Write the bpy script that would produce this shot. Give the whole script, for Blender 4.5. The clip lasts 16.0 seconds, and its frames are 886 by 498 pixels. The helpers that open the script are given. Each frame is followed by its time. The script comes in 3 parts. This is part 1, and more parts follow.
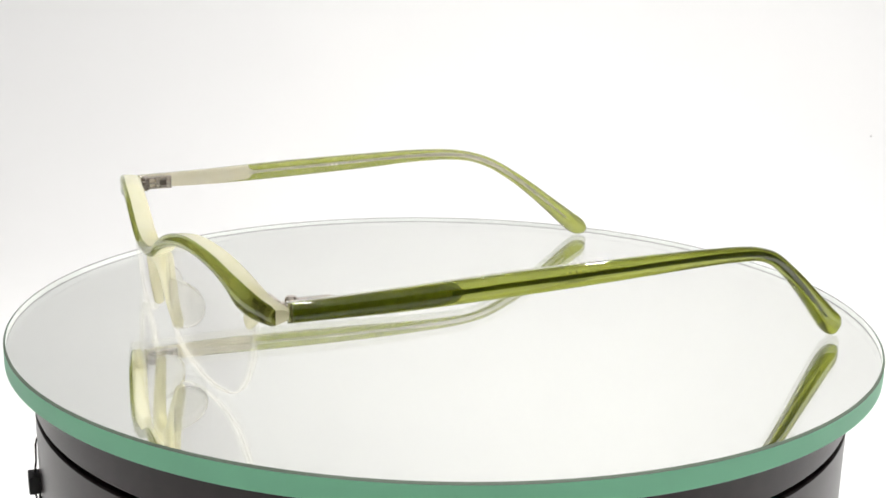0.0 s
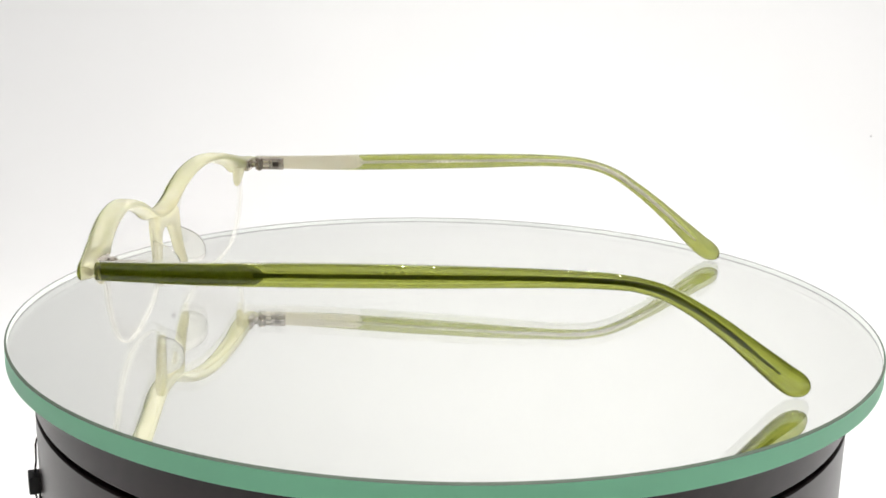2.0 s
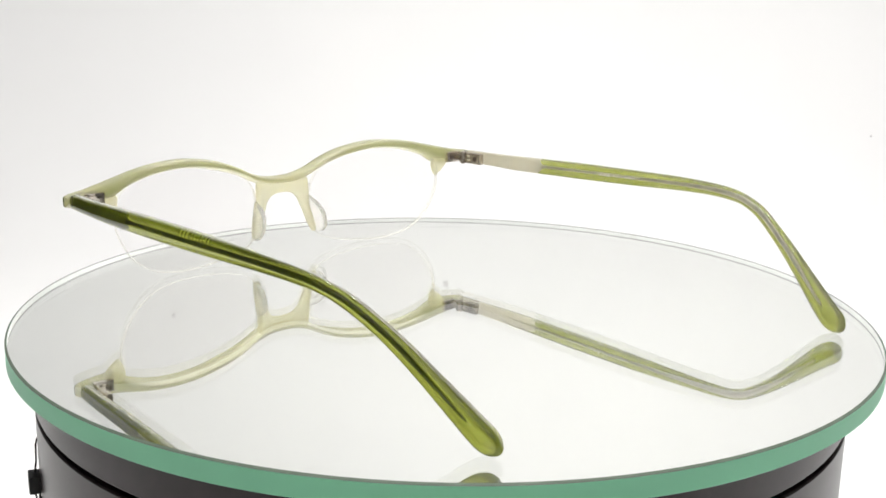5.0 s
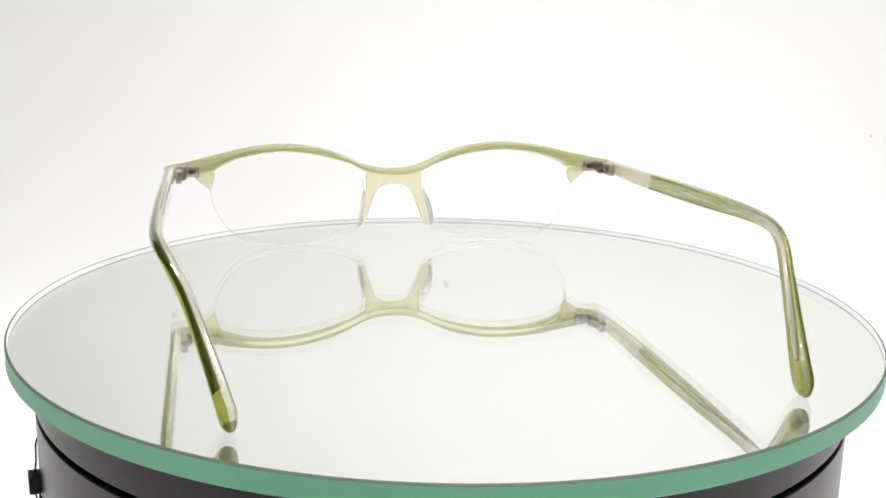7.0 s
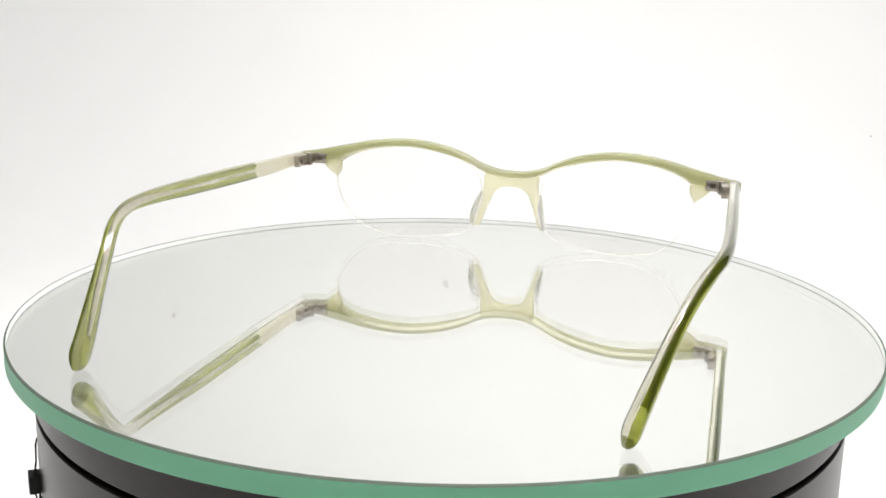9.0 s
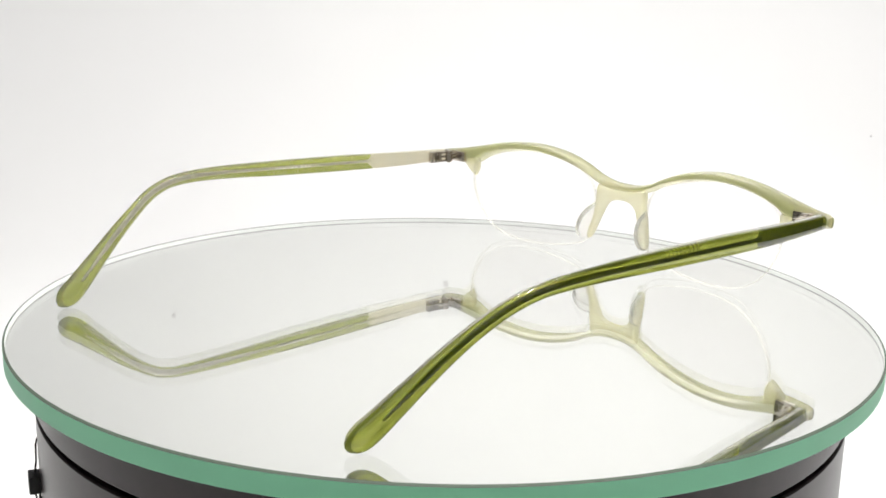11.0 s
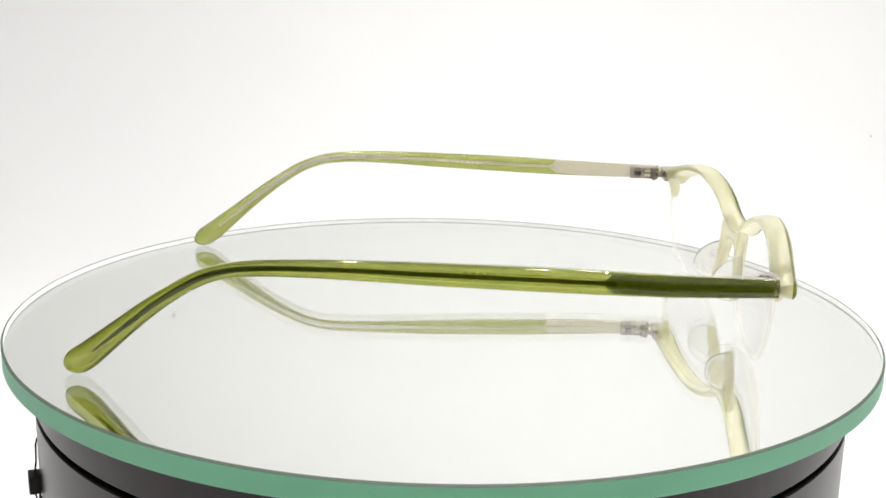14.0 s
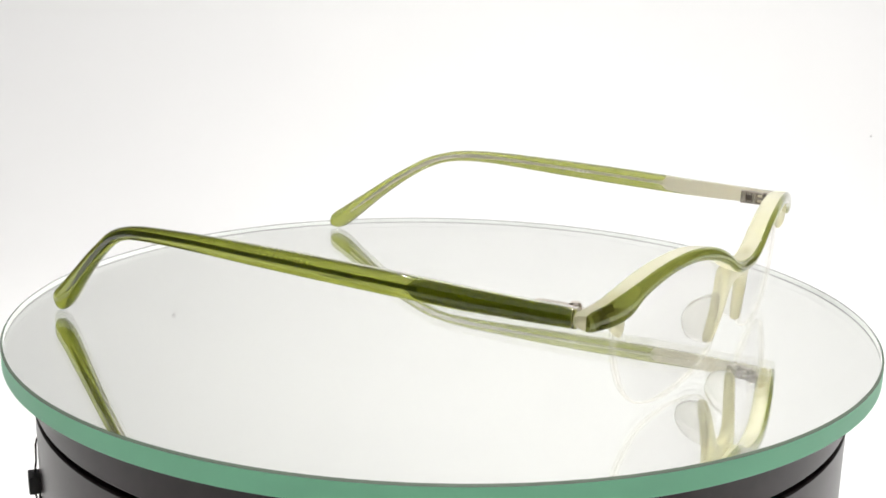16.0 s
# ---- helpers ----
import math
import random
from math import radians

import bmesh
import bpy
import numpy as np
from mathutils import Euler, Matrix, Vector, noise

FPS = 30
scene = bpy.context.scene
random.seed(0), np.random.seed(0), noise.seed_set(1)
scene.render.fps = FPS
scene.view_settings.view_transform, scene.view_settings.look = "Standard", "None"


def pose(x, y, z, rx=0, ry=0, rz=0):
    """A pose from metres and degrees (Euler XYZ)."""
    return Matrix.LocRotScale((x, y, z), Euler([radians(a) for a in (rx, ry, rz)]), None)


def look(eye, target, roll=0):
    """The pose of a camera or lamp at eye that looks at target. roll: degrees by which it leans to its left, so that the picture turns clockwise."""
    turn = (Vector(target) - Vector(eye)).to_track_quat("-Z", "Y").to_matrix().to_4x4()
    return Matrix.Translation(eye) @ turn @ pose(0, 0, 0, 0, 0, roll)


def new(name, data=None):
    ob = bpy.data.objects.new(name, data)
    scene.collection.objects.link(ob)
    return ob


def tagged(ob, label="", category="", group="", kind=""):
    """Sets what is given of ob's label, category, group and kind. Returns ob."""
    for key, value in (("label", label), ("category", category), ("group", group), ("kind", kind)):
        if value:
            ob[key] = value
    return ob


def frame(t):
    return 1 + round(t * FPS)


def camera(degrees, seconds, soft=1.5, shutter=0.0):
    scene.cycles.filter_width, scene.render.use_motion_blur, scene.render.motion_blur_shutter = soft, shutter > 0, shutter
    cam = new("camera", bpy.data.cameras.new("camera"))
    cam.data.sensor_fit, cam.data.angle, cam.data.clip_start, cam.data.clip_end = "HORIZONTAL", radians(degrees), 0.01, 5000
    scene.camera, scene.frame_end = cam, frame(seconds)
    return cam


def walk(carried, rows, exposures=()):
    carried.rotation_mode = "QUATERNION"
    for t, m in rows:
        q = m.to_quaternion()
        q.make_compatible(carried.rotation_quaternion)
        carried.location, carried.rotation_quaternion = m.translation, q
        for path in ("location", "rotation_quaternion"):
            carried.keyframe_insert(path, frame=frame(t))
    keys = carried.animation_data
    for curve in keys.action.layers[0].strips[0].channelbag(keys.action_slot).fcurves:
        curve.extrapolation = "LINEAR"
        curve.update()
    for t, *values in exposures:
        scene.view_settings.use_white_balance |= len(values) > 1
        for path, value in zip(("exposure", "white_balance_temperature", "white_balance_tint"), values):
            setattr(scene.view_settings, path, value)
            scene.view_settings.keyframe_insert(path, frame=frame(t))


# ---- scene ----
# ---- camera: stands still ----
MM = 0.001
EYE = Vector((0.0, -0.26794, 0.07867))
YAW, PITCH, ROLL = 0.2346, -13.567, 1.2208
cam = camera(42.897, 16.0, soft=1.6)
AIM = EYE + Vector((-math.sin(radians(YAW)) * math.cos(radians(PITCH)),
                    math.cos(radians(YAW)) * math.cos(radians(PITCH)),
                    math.sin(radians(PITCH))))
walk(cam, [(0.0, look(EYE, AIM, ROLL)), (16.0, look(EYE, AIM, ROLL))])

# ---- light: white tent, added out of view, lit from above by soft lamps ----
world = bpy.data.worlds.new("world")
scene.world = world
world.use_nodes = True
world.node_tree.nodes["Background"].inputs[0].default_value = (1.0, 0.99, 0.98, 1)
world.node_tree.nodes["Background"].inputs[1].default_value = 0.0
scene.view_settings.exposure = -0.43


def area_lamp(name, x, y, z, tx, ty, tz, sx, sy, watts, colour=(1, 0.985, 0.96)):
    data = bpy.data.lights.new(name, "AREA")
    data.shape, data.size, data.size_y, data.energy, data.color = "RECTANGLE", sx, sy, watts, colour
    ob = new(name, data)
    ob.matrix_world = look((x, y, z), (tx, ty, tz))
    return ob


# small lamps under the roof, stronger towards the east
for x, y, watts in ((0.15, 0.20, 1.85), (0.26, 0.20, 1.85), (-0.19, 0.12, 1.45), (-0.06, 0.12, 1.5), (0.10, -0.06, 1.9)):
    area_lamp("tent_lamp", x, y, 0.56, x * 0.9, y, 0.0, 0.026, 0.026, watts)


# ---- materials ----
def material(name):
    m = bpy.data.materials.new(name)
    m.use_nodes = True
    nt = m.node_tree
    return m, nt, nt.nodes["Principled BSDF"]


def noise_tex(nt, scale, detail=3.0, rough=0.5):
    co = nt.nodes.new("ShaderNodeTexCoord")
    tex = nt.nodes.new("ShaderNodeTexNoise")
    tex.inputs["Scale"].default_value = scale
    tex.inputs["Detail"].default_value = detail
    tex.inputs["Roughness"].default_value = rough
    nt.links.new(co.outputs["Object"], tex.inputs["Vector"])
    return tex


def ramp(nt, src, c0, c1, p0=0.35, p1=0.65):
    r = nt.nodes.new("ShaderNodeValToRGB")
    r.color_ramp.elements[0].position, r.color_ramp.elements[1].position = p0, p1
    r.color_ramp.elements[0].color = (*c0, 1)
    r.color_ramp.elements[1].color = (*c1, 1)
    nt.links.new(src, r.inputs["Fac"])
    return r


def bump(nt, src, bsdf, strength, distance):
    b = nt.nodes.new("ShaderNodeBump")
    b.inputs["Strength"].default_value = strength
    b.inputs["Distance"].default_value = distance
    nt.links.new(src, b.inputs["Height"])
    nt.links.new(b.outputs["Normal"], bsdf.inputs["Normal"])


def acetate(name, c0, c1, transmission, rough=0.06, translucent=0.0, ior=1.48):
    """Polished cellulose acetate: tinted, partly see-through, faint clouds in it."""
    m, nt, b = material(name)
    tex = noise_tex(nt, 260.0, 4.0)
    r = ramp(nt, tex.outputs["Fac"], c0, c1, 0.3, 0.7)
    nt.links.new(r.outputs["Color"], b.inputs["Base Color"])
    b.inputs["Roughness"].default_value = rough
    b.inputs["IOR"].default_value = ior
    b.inputs["Transmission Weight"].default_value = transmission
    b.inputs["Coat Weight"].default_value = 0.35
    b.inputs["Coat Roughness"].default_value = 0.015
    fine = noise_tex(nt, 1500.0, 2.0)
    bump(nt, fine.outputs["Fac"], b, 0.02, 0.0001)
    if translucent:
        t = nt.nodes.new("ShaderNodeBsdfTranslucent")
        nt.links.new(r.outputs["Color"], t.inputs["Color"])
        mix = nt.nodes.new("ShaderNodeMixShader")
        mix.inputs[0].default_value = translucent
        out = nt.nodes["Material Output"]
        nt.links.new(b.outputs[0], mix.inputs[1])
        nt.links.new(t.outputs[0], mix.inputs[2])
        nt.links.new(mix.outputs[0], out.inputs["Surface"])
    return m


GREEN = acetate("green_acetate", (0.215, 0.245, 0.031), (0.245, 0.275, 0.039), 0.92, 0.02, 0.03)
DEEP_GREEN = acetate("deep_green_acetate", (0.076, 0.094, 0.006), (0.092, 0.110, 0.009), 0.90, 0.02, 0.03)
CREAM = acetate("cream_acetate", (0.955, 0.93, 0.74), (0.97, 0.95, 0.80), 0.76, 0.04, 0.36, 1.36)
BROW = acetate("pale_cream_acetate", (0.96, 0.935, 0.74), (0.975, 0.95, 0.80), 0.88, 0.03, 0.30)
INNER = acetate("khaki_clear_acetate", (0.93, 0.90, 0.79), (0.955, 0.93, 0.83), 0.92, 0.02, 0.08)
CLEAR = acetate("clear_acetate", (0.98, 0.975, 0.94), (0.99, 0.985, 0.965), 0.93, 0.02, 0.12, 1.33)


def seam_material(name, colour):
    """Dye where the two layers of a laminate meet: tints what passes, reflects nothing."""
    m, nt, b = material(name)
    clear = nt.nodes.new("ShaderNodeBsdfTransparent")
    tex = noise_tex(nt, 220.0, 3.0)
    r = ramp(nt, tex.outputs["Fac"], tuple(c * 0.94 for c in colour), colour)
    nt.links.new(r.outputs["Color"], clear.inputs["Color"])
    nt.links.new(clear.outputs[0], nt.nodes["Material Output"].inputs["Surface"])
    nt.nodes.remove(b)
    return m


SEAM = seam_material("green_seam", (0.90, 0.94, 0.48))
BROW_SEAM = seam_material("pale_green_seam", (0.95, 0.96, 0.86))


def cord_material(name, clear_share, colour):
    """Matt clear plastic, thin enough to pass most light straight."""
    m, nt, b = material(name)
    clear = nt.nodes.new("ShaderNodeBsdfTransparent")
    clear.inputs["Color"].default_value = (*colour, 1)
    milky = nt.nodes.new("ShaderNodeBsdfTranslucent")
    tex = noise_tex(nt, 400.0, 3.0)
    r = ramp(nt, tex.outputs["Fac"], tuple(c * 0.95 for c in colour), colour)
    nt.links.new(r.outputs["Color"], milky.inputs["Color"])
    b.inputs["Roughness"].default_value = 0.2
    nt.links.new(r.outputs["Color"], b.inputs["Base Color"])
    soft = nt.nodes.new("ShaderNodeMixShader")
    soft.inputs[0].default_value = 0.5
    nt.links.new(b.outputs[0], soft.inputs[1])
    nt.links.new(milky.outputs[0], soft.inputs[2])
    mix = nt.nodes.new("ShaderNodeMixShader")
    mix.inputs[0].default_value = clear_share
    nt.links.new(soft.outputs[0], mix.inputs[1])
    nt.links.new(clear.outputs[0], mix.inputs[2])
    nt.links.new(mix.outputs[0], nt.nodes["Material Output"].inputs["Surface"])
    return m


def lens_material():
    """Thin plano plastic lens: passes light straight, with a clear gloss."""
    m, nt, b = material("lens_plastic")
    clear = nt.nodes.new("ShaderNodeBsdfTransparent")
    clear.inputs["Color"].default_value = (0.998, 0.995, 0.995, 1)
    gloss = nt.nodes.new("ShaderNodeBsdfGlossy")
    gloss.inputs["Roughness"].default_value = 0.02
    lw = nt.nodes.new("ShaderNodeLayerWeight")
    lw.inputs["Blend"].default_value = 0.5
    power = nt.nodes.new("ShaderNodeMath")
    power.operation = "POWER"
    power.inputs[1].default_value = 5.0
    nt.links.new(lw.outputs["Facing"], power.inputs[0])
    fres = nt.nodes.new("ShaderNodeMath")
    fres.operation = "MULTIPLY_ADD"
    fres.inputs[1].default_value = 0.22
    fres.inputs[2].default_value = 0.02
    nt.links.new(power.outputs[0], fres.inputs[0])
    mix = nt.nodes.new("ShaderNodeMixShader")
    nt.links.new(fres.outputs[0], mix.inputs[0])
    nt.links.new(clear.outputs[0], mix.inputs[1])
    nt.links.new(gloss.outputs[0], mix.inputs[2])
    nt.links.new(mix.outputs[0], nt.nodes["Material Output"].inputs["Surface"])
    nt.nodes.remove(b)
    return m


def steel(name, base, rough):
    m, nt, b = material(name)
    tex = noise_tex(nt, 900.0, 3.0)
    r = ramp(nt, tex.outputs["Fac"], tuple(c * 0.85 for c in base), base)
    nt.links.new(r.outputs["Color"], b.inputs["Base Color"])
    b.inputs["Metallic"].default_value = 1.0
    b.inputs["Roughness"].default_value = rough
    return m


def glass_material():
    m, nt, b = material("float_glass")
    b.inputs["Base Color"].default_value = (0.992, 0.998, 0.99, 1)
    b.inputs["Roughness"].default_value = 0.0
    b.inputs["IOR"].default_value = 1.5
    b.inputs["Transmission Weight"].default_value = 1.0
    return m


def edge_material(name, colour, rough, transmission):
    m, nt, b = material(name)
    tex = noise_tex(nt, 40.0, 5.0)
    r = ramp(nt, tex.outputs["Fac"], tuple(c * 0.93 for c in colour), colour)
    nt.links.new(r.outputs["Color"], b.inputs["Base Color"])
    b.inputs["Roughness"].default_value = rough
    b.inputs["IOR"].default_value = 1.5
    b.inputs["Transmission Weight"].default_value = transmission
    return m


def mirror_material():
    m, nt, b = material("silvered_back")
    b.inputs["Base Color"].default_value = (0.965, 0.975, 0.955, 1)
    b.inputs["Metallic"].default_value = 1.0
    b.inputs["Roughness"].default_value = 0.0
    return m


def plastic(name, c0, c1, rough, scale=300.0):
    m, nt, b = material(name)
    tex = noise_tex(nt, scale, 4.0)
    r = ramp(nt, tex.outputs["Fac"], c0, c1)
    nt.links.new(r.outputs["Color"], b.inputs["Base Color"])
    b.inputs["Roughness"].default_value = rough
    fine = noise_tex(nt, 4000.0, 2.0)
    bump(nt, fine.outputs["Fac"], b, 0.08, 0.0002)
    return m


def fabric(name, c0, c1):
    m, nt, b = material(name)
    tex = noise_tex(nt, 3.0, 5.0)
    r = ramp(nt, tex.outputs["Fac"], c0, c1)
    nt.links.new(r.outputs["Color"], b.inputs["Base Color"])
    b.inputs["Roughness"].default_value = 0.9
    fine = noise_tex(nt, 700.0, 2.0)
    bump(nt, fine.outputs["Fac"], b, 0.05, 0.0005)
    return m


LENS = lens_material()
METAL = steel("hinge_steel", (0.62, 0.56, 0.49), 0.26)
WIRE_SHADE = steel("wire_shade_steel", (0.36, 0.35, 0.27), 0.45)
CORE_SHADE = steel("core_shade_steel", (0.78, 0.75, 0.58), 0.5)
CORE = steel("core_wire_steel", (0.86, 0.85, 0.80), 0.3)
WINDOW_SHADE = steel("window_shade_steel", (0.16, 0.14, 0.12), 0.35)
GLASS = glass_material()
ARRIS_LINE = edge_material("dark_arris_line", (0.05, 0.05, 0.055), 0.6, 0.0)
FROSTED = edge_material("frosted_glass", (0.60, 0.62, 0.61), 0.55, 0.0)
EDGE = edge_material("ground_glass_edge", (0.38, 0.95, 0.61), 0.45, 0.12)
BEVEL = edge_material("glass_bevel", (0.15, 0.20, 0.15), 0.6, 0.12)
MIRROR = mirror_material()
BLACK = plastic("black_plastic", (0.024, 0.015, 0.016), (0.032, 0.020, 0.021), 0.3)
MATT_BLACK = plastic("matt_black_plastic", (0.006, 0.006, 0.006), (0.010, 0.010, 0.010), 0.6)
PRINT = plastic("silver_print", (0.80, 0.79, 0.72), (0.88, 0.87, 0.82), 0.3)
SHIM = plastic("cream_shim", (0.93, 0.89, 0.78), (0.95, 0.92, 0.83), 0.45)
FROST = cord_material("frosted_lens_edge", 0.80, (0.985, 0.98, 0.955))
CORD = cord_material("nylon_cord", 0.90, (0.985, 0.98, 0.965))
CAMERA_SPECK = fabric("grey_camera_speck", (0.58, 0.57, 0.58), (0.66, 0.65, 0.65))
ROOM = fabric("unseen_room_grey", (0.42, 0.415, 0.405), (0.48, 0.475, 0.465))
ROOM_FLOOR = fabric("unseen_room_floor", (0.06, 0.06, 0.058), (0.09, 0.088, 0.085))
FILL_PANEL = fabric("grey_fill_fabric", (0.46, 0.46, 0.455), (0.52, 0.52, 0.51))
SWEEP = fabric("white_tent_fabric", (0.80, 0.80, 0.805), (0.83, 0.83, 0.83))


# ---- mesh helpers ----
def part(name, bm, mat, parent=None, label="", smooth=True, recalc=True):
    me = bpy.data.meshes.new(name)
    if recalc:
        bmesh.ops.recalc_face_normals(bm, faces=bm.faces[:])
    if smooth:
        for f in bm.faces:
            f.smooth = True
        for e in bm.edges:
            if len(e.link_faces) == 2 and e.calc_face_angle(0.0) > radians(38):
                e.smooth = False
    bm.to_mesh(me)
    bm.free()
    me.materials.append(mat)
    ob = new(name, me)
    if parent is not None:
        ob.parent = parent
    if label:
        tagged(ob, label)
    return ob


def loft(rings, caps=True, closed=False, bm=None):
    bm = bm or bmesh.new()
    vs = [[bm.verts.new(p) for p in ring] for ring in rings]
    n = len(vs[0])
    last = len(vs) if closed else len(vs) - 1
    for i in range(last):
        a, b = vs[i], vs[(i + 1) % len(vs)]
        for j in range(n):
            bm.faces.new((a[j], a[(j + 1) % n], b[(j + 1) % n], b[j]))
    if caps and not closed:
        bm.faces.new(vs[0][::-1])
        bm.faces.new(vs[-1])
    return bm


def oval(centre, u, v, a, b, power=2.6, n=20):
    """A ring of a rounded-rectangle section."""
    ring = []
    for i in range(n):
        t = 2 * math.pi * i / n
        c, s = math.cos(t), math.sin(t)
        ring.append(centre + u * (a * math.copysign(abs(c) ** (2 / power), c)) + v * (b * math.copysign(abs(s) ** (2 / power), s)))
    return ring


def table(rows):
    """A smooth function through rows of (s, values...)."""
    xs = [r[0] for r in rows]

    def f(s):
        s = min(max(s, xs[0]), xs[-1])
        i = max(k for k in range(len(xs)) if xs[k] <= s)
        i = min(i, len(xs) - 2)
        h = xs[i + 1] - xs[i]
        t = (s - xs[i]) / h
        out = []
        for k in range(1, len(rows[0])):
            y0, y1 = rows[i][k], rows[i + 1][k]
            m0 = (rows[i + 1][k] - rows[i - 1][k]) / (xs[i + 1] - xs[i - 1]) if i > 0 else (y1 - y0) / h
            m1 = (rows[i + 2][k] - rows[i][k]) / (xs[i + 2] - xs[i]) if i + 2 < len(xs) else (y1 - y0) / h
            out.append((2 * t ** 3 - 3 * t ** 2 + 1) * y0 + (t ** 3 - 2 * t ** 2 + t) * h * m0
                       + (-2 * t ** 3 + 3 * t ** 2) * y1 + (t ** 3 - t ** 2) * h * m1)
        return out if len(out) > 1 else out[0]
    return f


def closed_curve(points, steps=8):
    """A smooth closed outline through (a, b) points."""
    out, n = [], len(points)
    for i in range(n):
        p0, p1, p2, p3 = (Vector(points[(i + k) % n]) for k in (-1, 0, 1, 2))
        for s in range(steps):
            t = s / steps
            out.append(0.5 * (2 * p1 + (p2 - p0) * t + (2 * p0 - 5 * p1 + 4 * p2 - p3) * t * t + (3 * p1 - p0 - 3 * p2 + p3) * t ** 3))
    return out


def lathe(profile, n=192, cx=0.0, cy=0.0):
    return loft([[Vector((cx + r * math.cos(2 * math.pi * k / n), cy + r * math.sin(2 * math.pi * k / n), z)) for k in range(n)]
                 for r, z in profile])


def box(bm, lo, hi, bevel=0.0):
    made = bmesh.ops.create_cube(bm, size=1.0)["verts"]
    for v in made:
        v.co = Vector([(l + h) / 2 + c * (h - l) for l, h, c in zip(lo, hi, v.co)])
    if bevel:
        edges = {e for v in made for e in v.link_edges}
        bmesh.ops.bevel(bm, geom=list(edges), offset=bevel, segments=2, affect="EDGES", profile=0.5)
    return bm


def rod(bm, a, b, r, n=14, r2=None):
    a, b = Vector(a), Vector(b)
    d = (b - a).normalized()
    u = d.orthogonal().normalized()
    v = d.cross(u)
    return loft([oval(a, u, v, r, r, 2, n), oval(b, u, v, r2 or r, r2 or r, 2, n)], bm=bm)


def tube(points, r, n=10, closed=False):
    rings = []
    for i, p in enumerate(points):
        q0 = points[i - 1] if i or closed else p
        q1 = points[(i + 1) % len(points)] if i + 1 < len(points) or closed else p
        d = (q1 - q0).normalized()
        u = d.cross(Vector((0, 0, 1)))
        u = u.normalized() if u.length > 1e-6 else Vector((1, 0, 0))
        rings.append(oval(p, u, d.cross(u), r, r, 2, n))
    return loft(rings, closed=closed)


def laminate(spec, cut=0.0):
    """Two layers glued face to face. Rows: seam centre, outward axis, upward axis, outer and inner
    depth, half height, outer and inner squareness. cut: how far the lower
    inner edge is sloped away. Returns the outer shell, inner shell and seam."""
    half = [-90, -84, -74, -60, -44, -26, -9, 9, 26, 44, 60, 74, 84, 90]

    def shell(outer):
        bm = bmesh.new()
        rings = []
        for c, u, v, ao, ai, h, po, pi in spec:
            a, p = (ao, po) if outer else (-ai, pi)
            ring = []
            for d in half:
                co, si = max(0.0, math.cos(radians(d))), math.sin(radians(d))
                deep = co ** (2 / p)
                up = math.copysign(abs(si) ** (2 / p), si)
                if not outer and up < 0:
                    up *= 1.0 - cut * deep
                ring.append(bm.verts.new(c + u * (a * deep) + v * (h * up)))
            rings.append(ring)
        for r, q in zip(rings, rings[1:]):
            for j in range(len(half) - 1):
                bm.faces.new((r[j], r[j + 1], q[j + 1], q[j]))
        bm.faces.new(rings[0][::-1])
        bm.faces.new(rings[-1])
        bm.normal_update()
        bm.faces.ensure_lookup_table()
        mid = len(half) // 2 - 1
        out = sum(bm.faces[i * (len(half) - 1) + mid].normal.dot(spec[i][1]) for i in range(len(spec) - 1))
        if (out > 0) != outer:
            bmesh.ops.reverse_faces(bm, faces=bm.faces[:])
        return bm
    seam = bmesh.new()
    rows = [(seam.verts.new(c - v * h * 0.96), seam.verts.new(c + v * h * 0.96)) for c, u, v, ao, ai, h, po, pi in spec[1:-1]]
    for r, q in zip(rows, rows[1:]):
        seam.faces.new((r[0], r[1], q[1], q[0]))
    return shell(True), shell(False), seam


# ---- the tent: only its backdrop is in view ----
FLOOR_Z = -0.105
BACK_Y, OPEN_Y, SIDE_X, TOP_Z = 0.62, -0.30, 0.50, 0.60
SIDE_Y, ROOF_Y = 0.40, -0.29


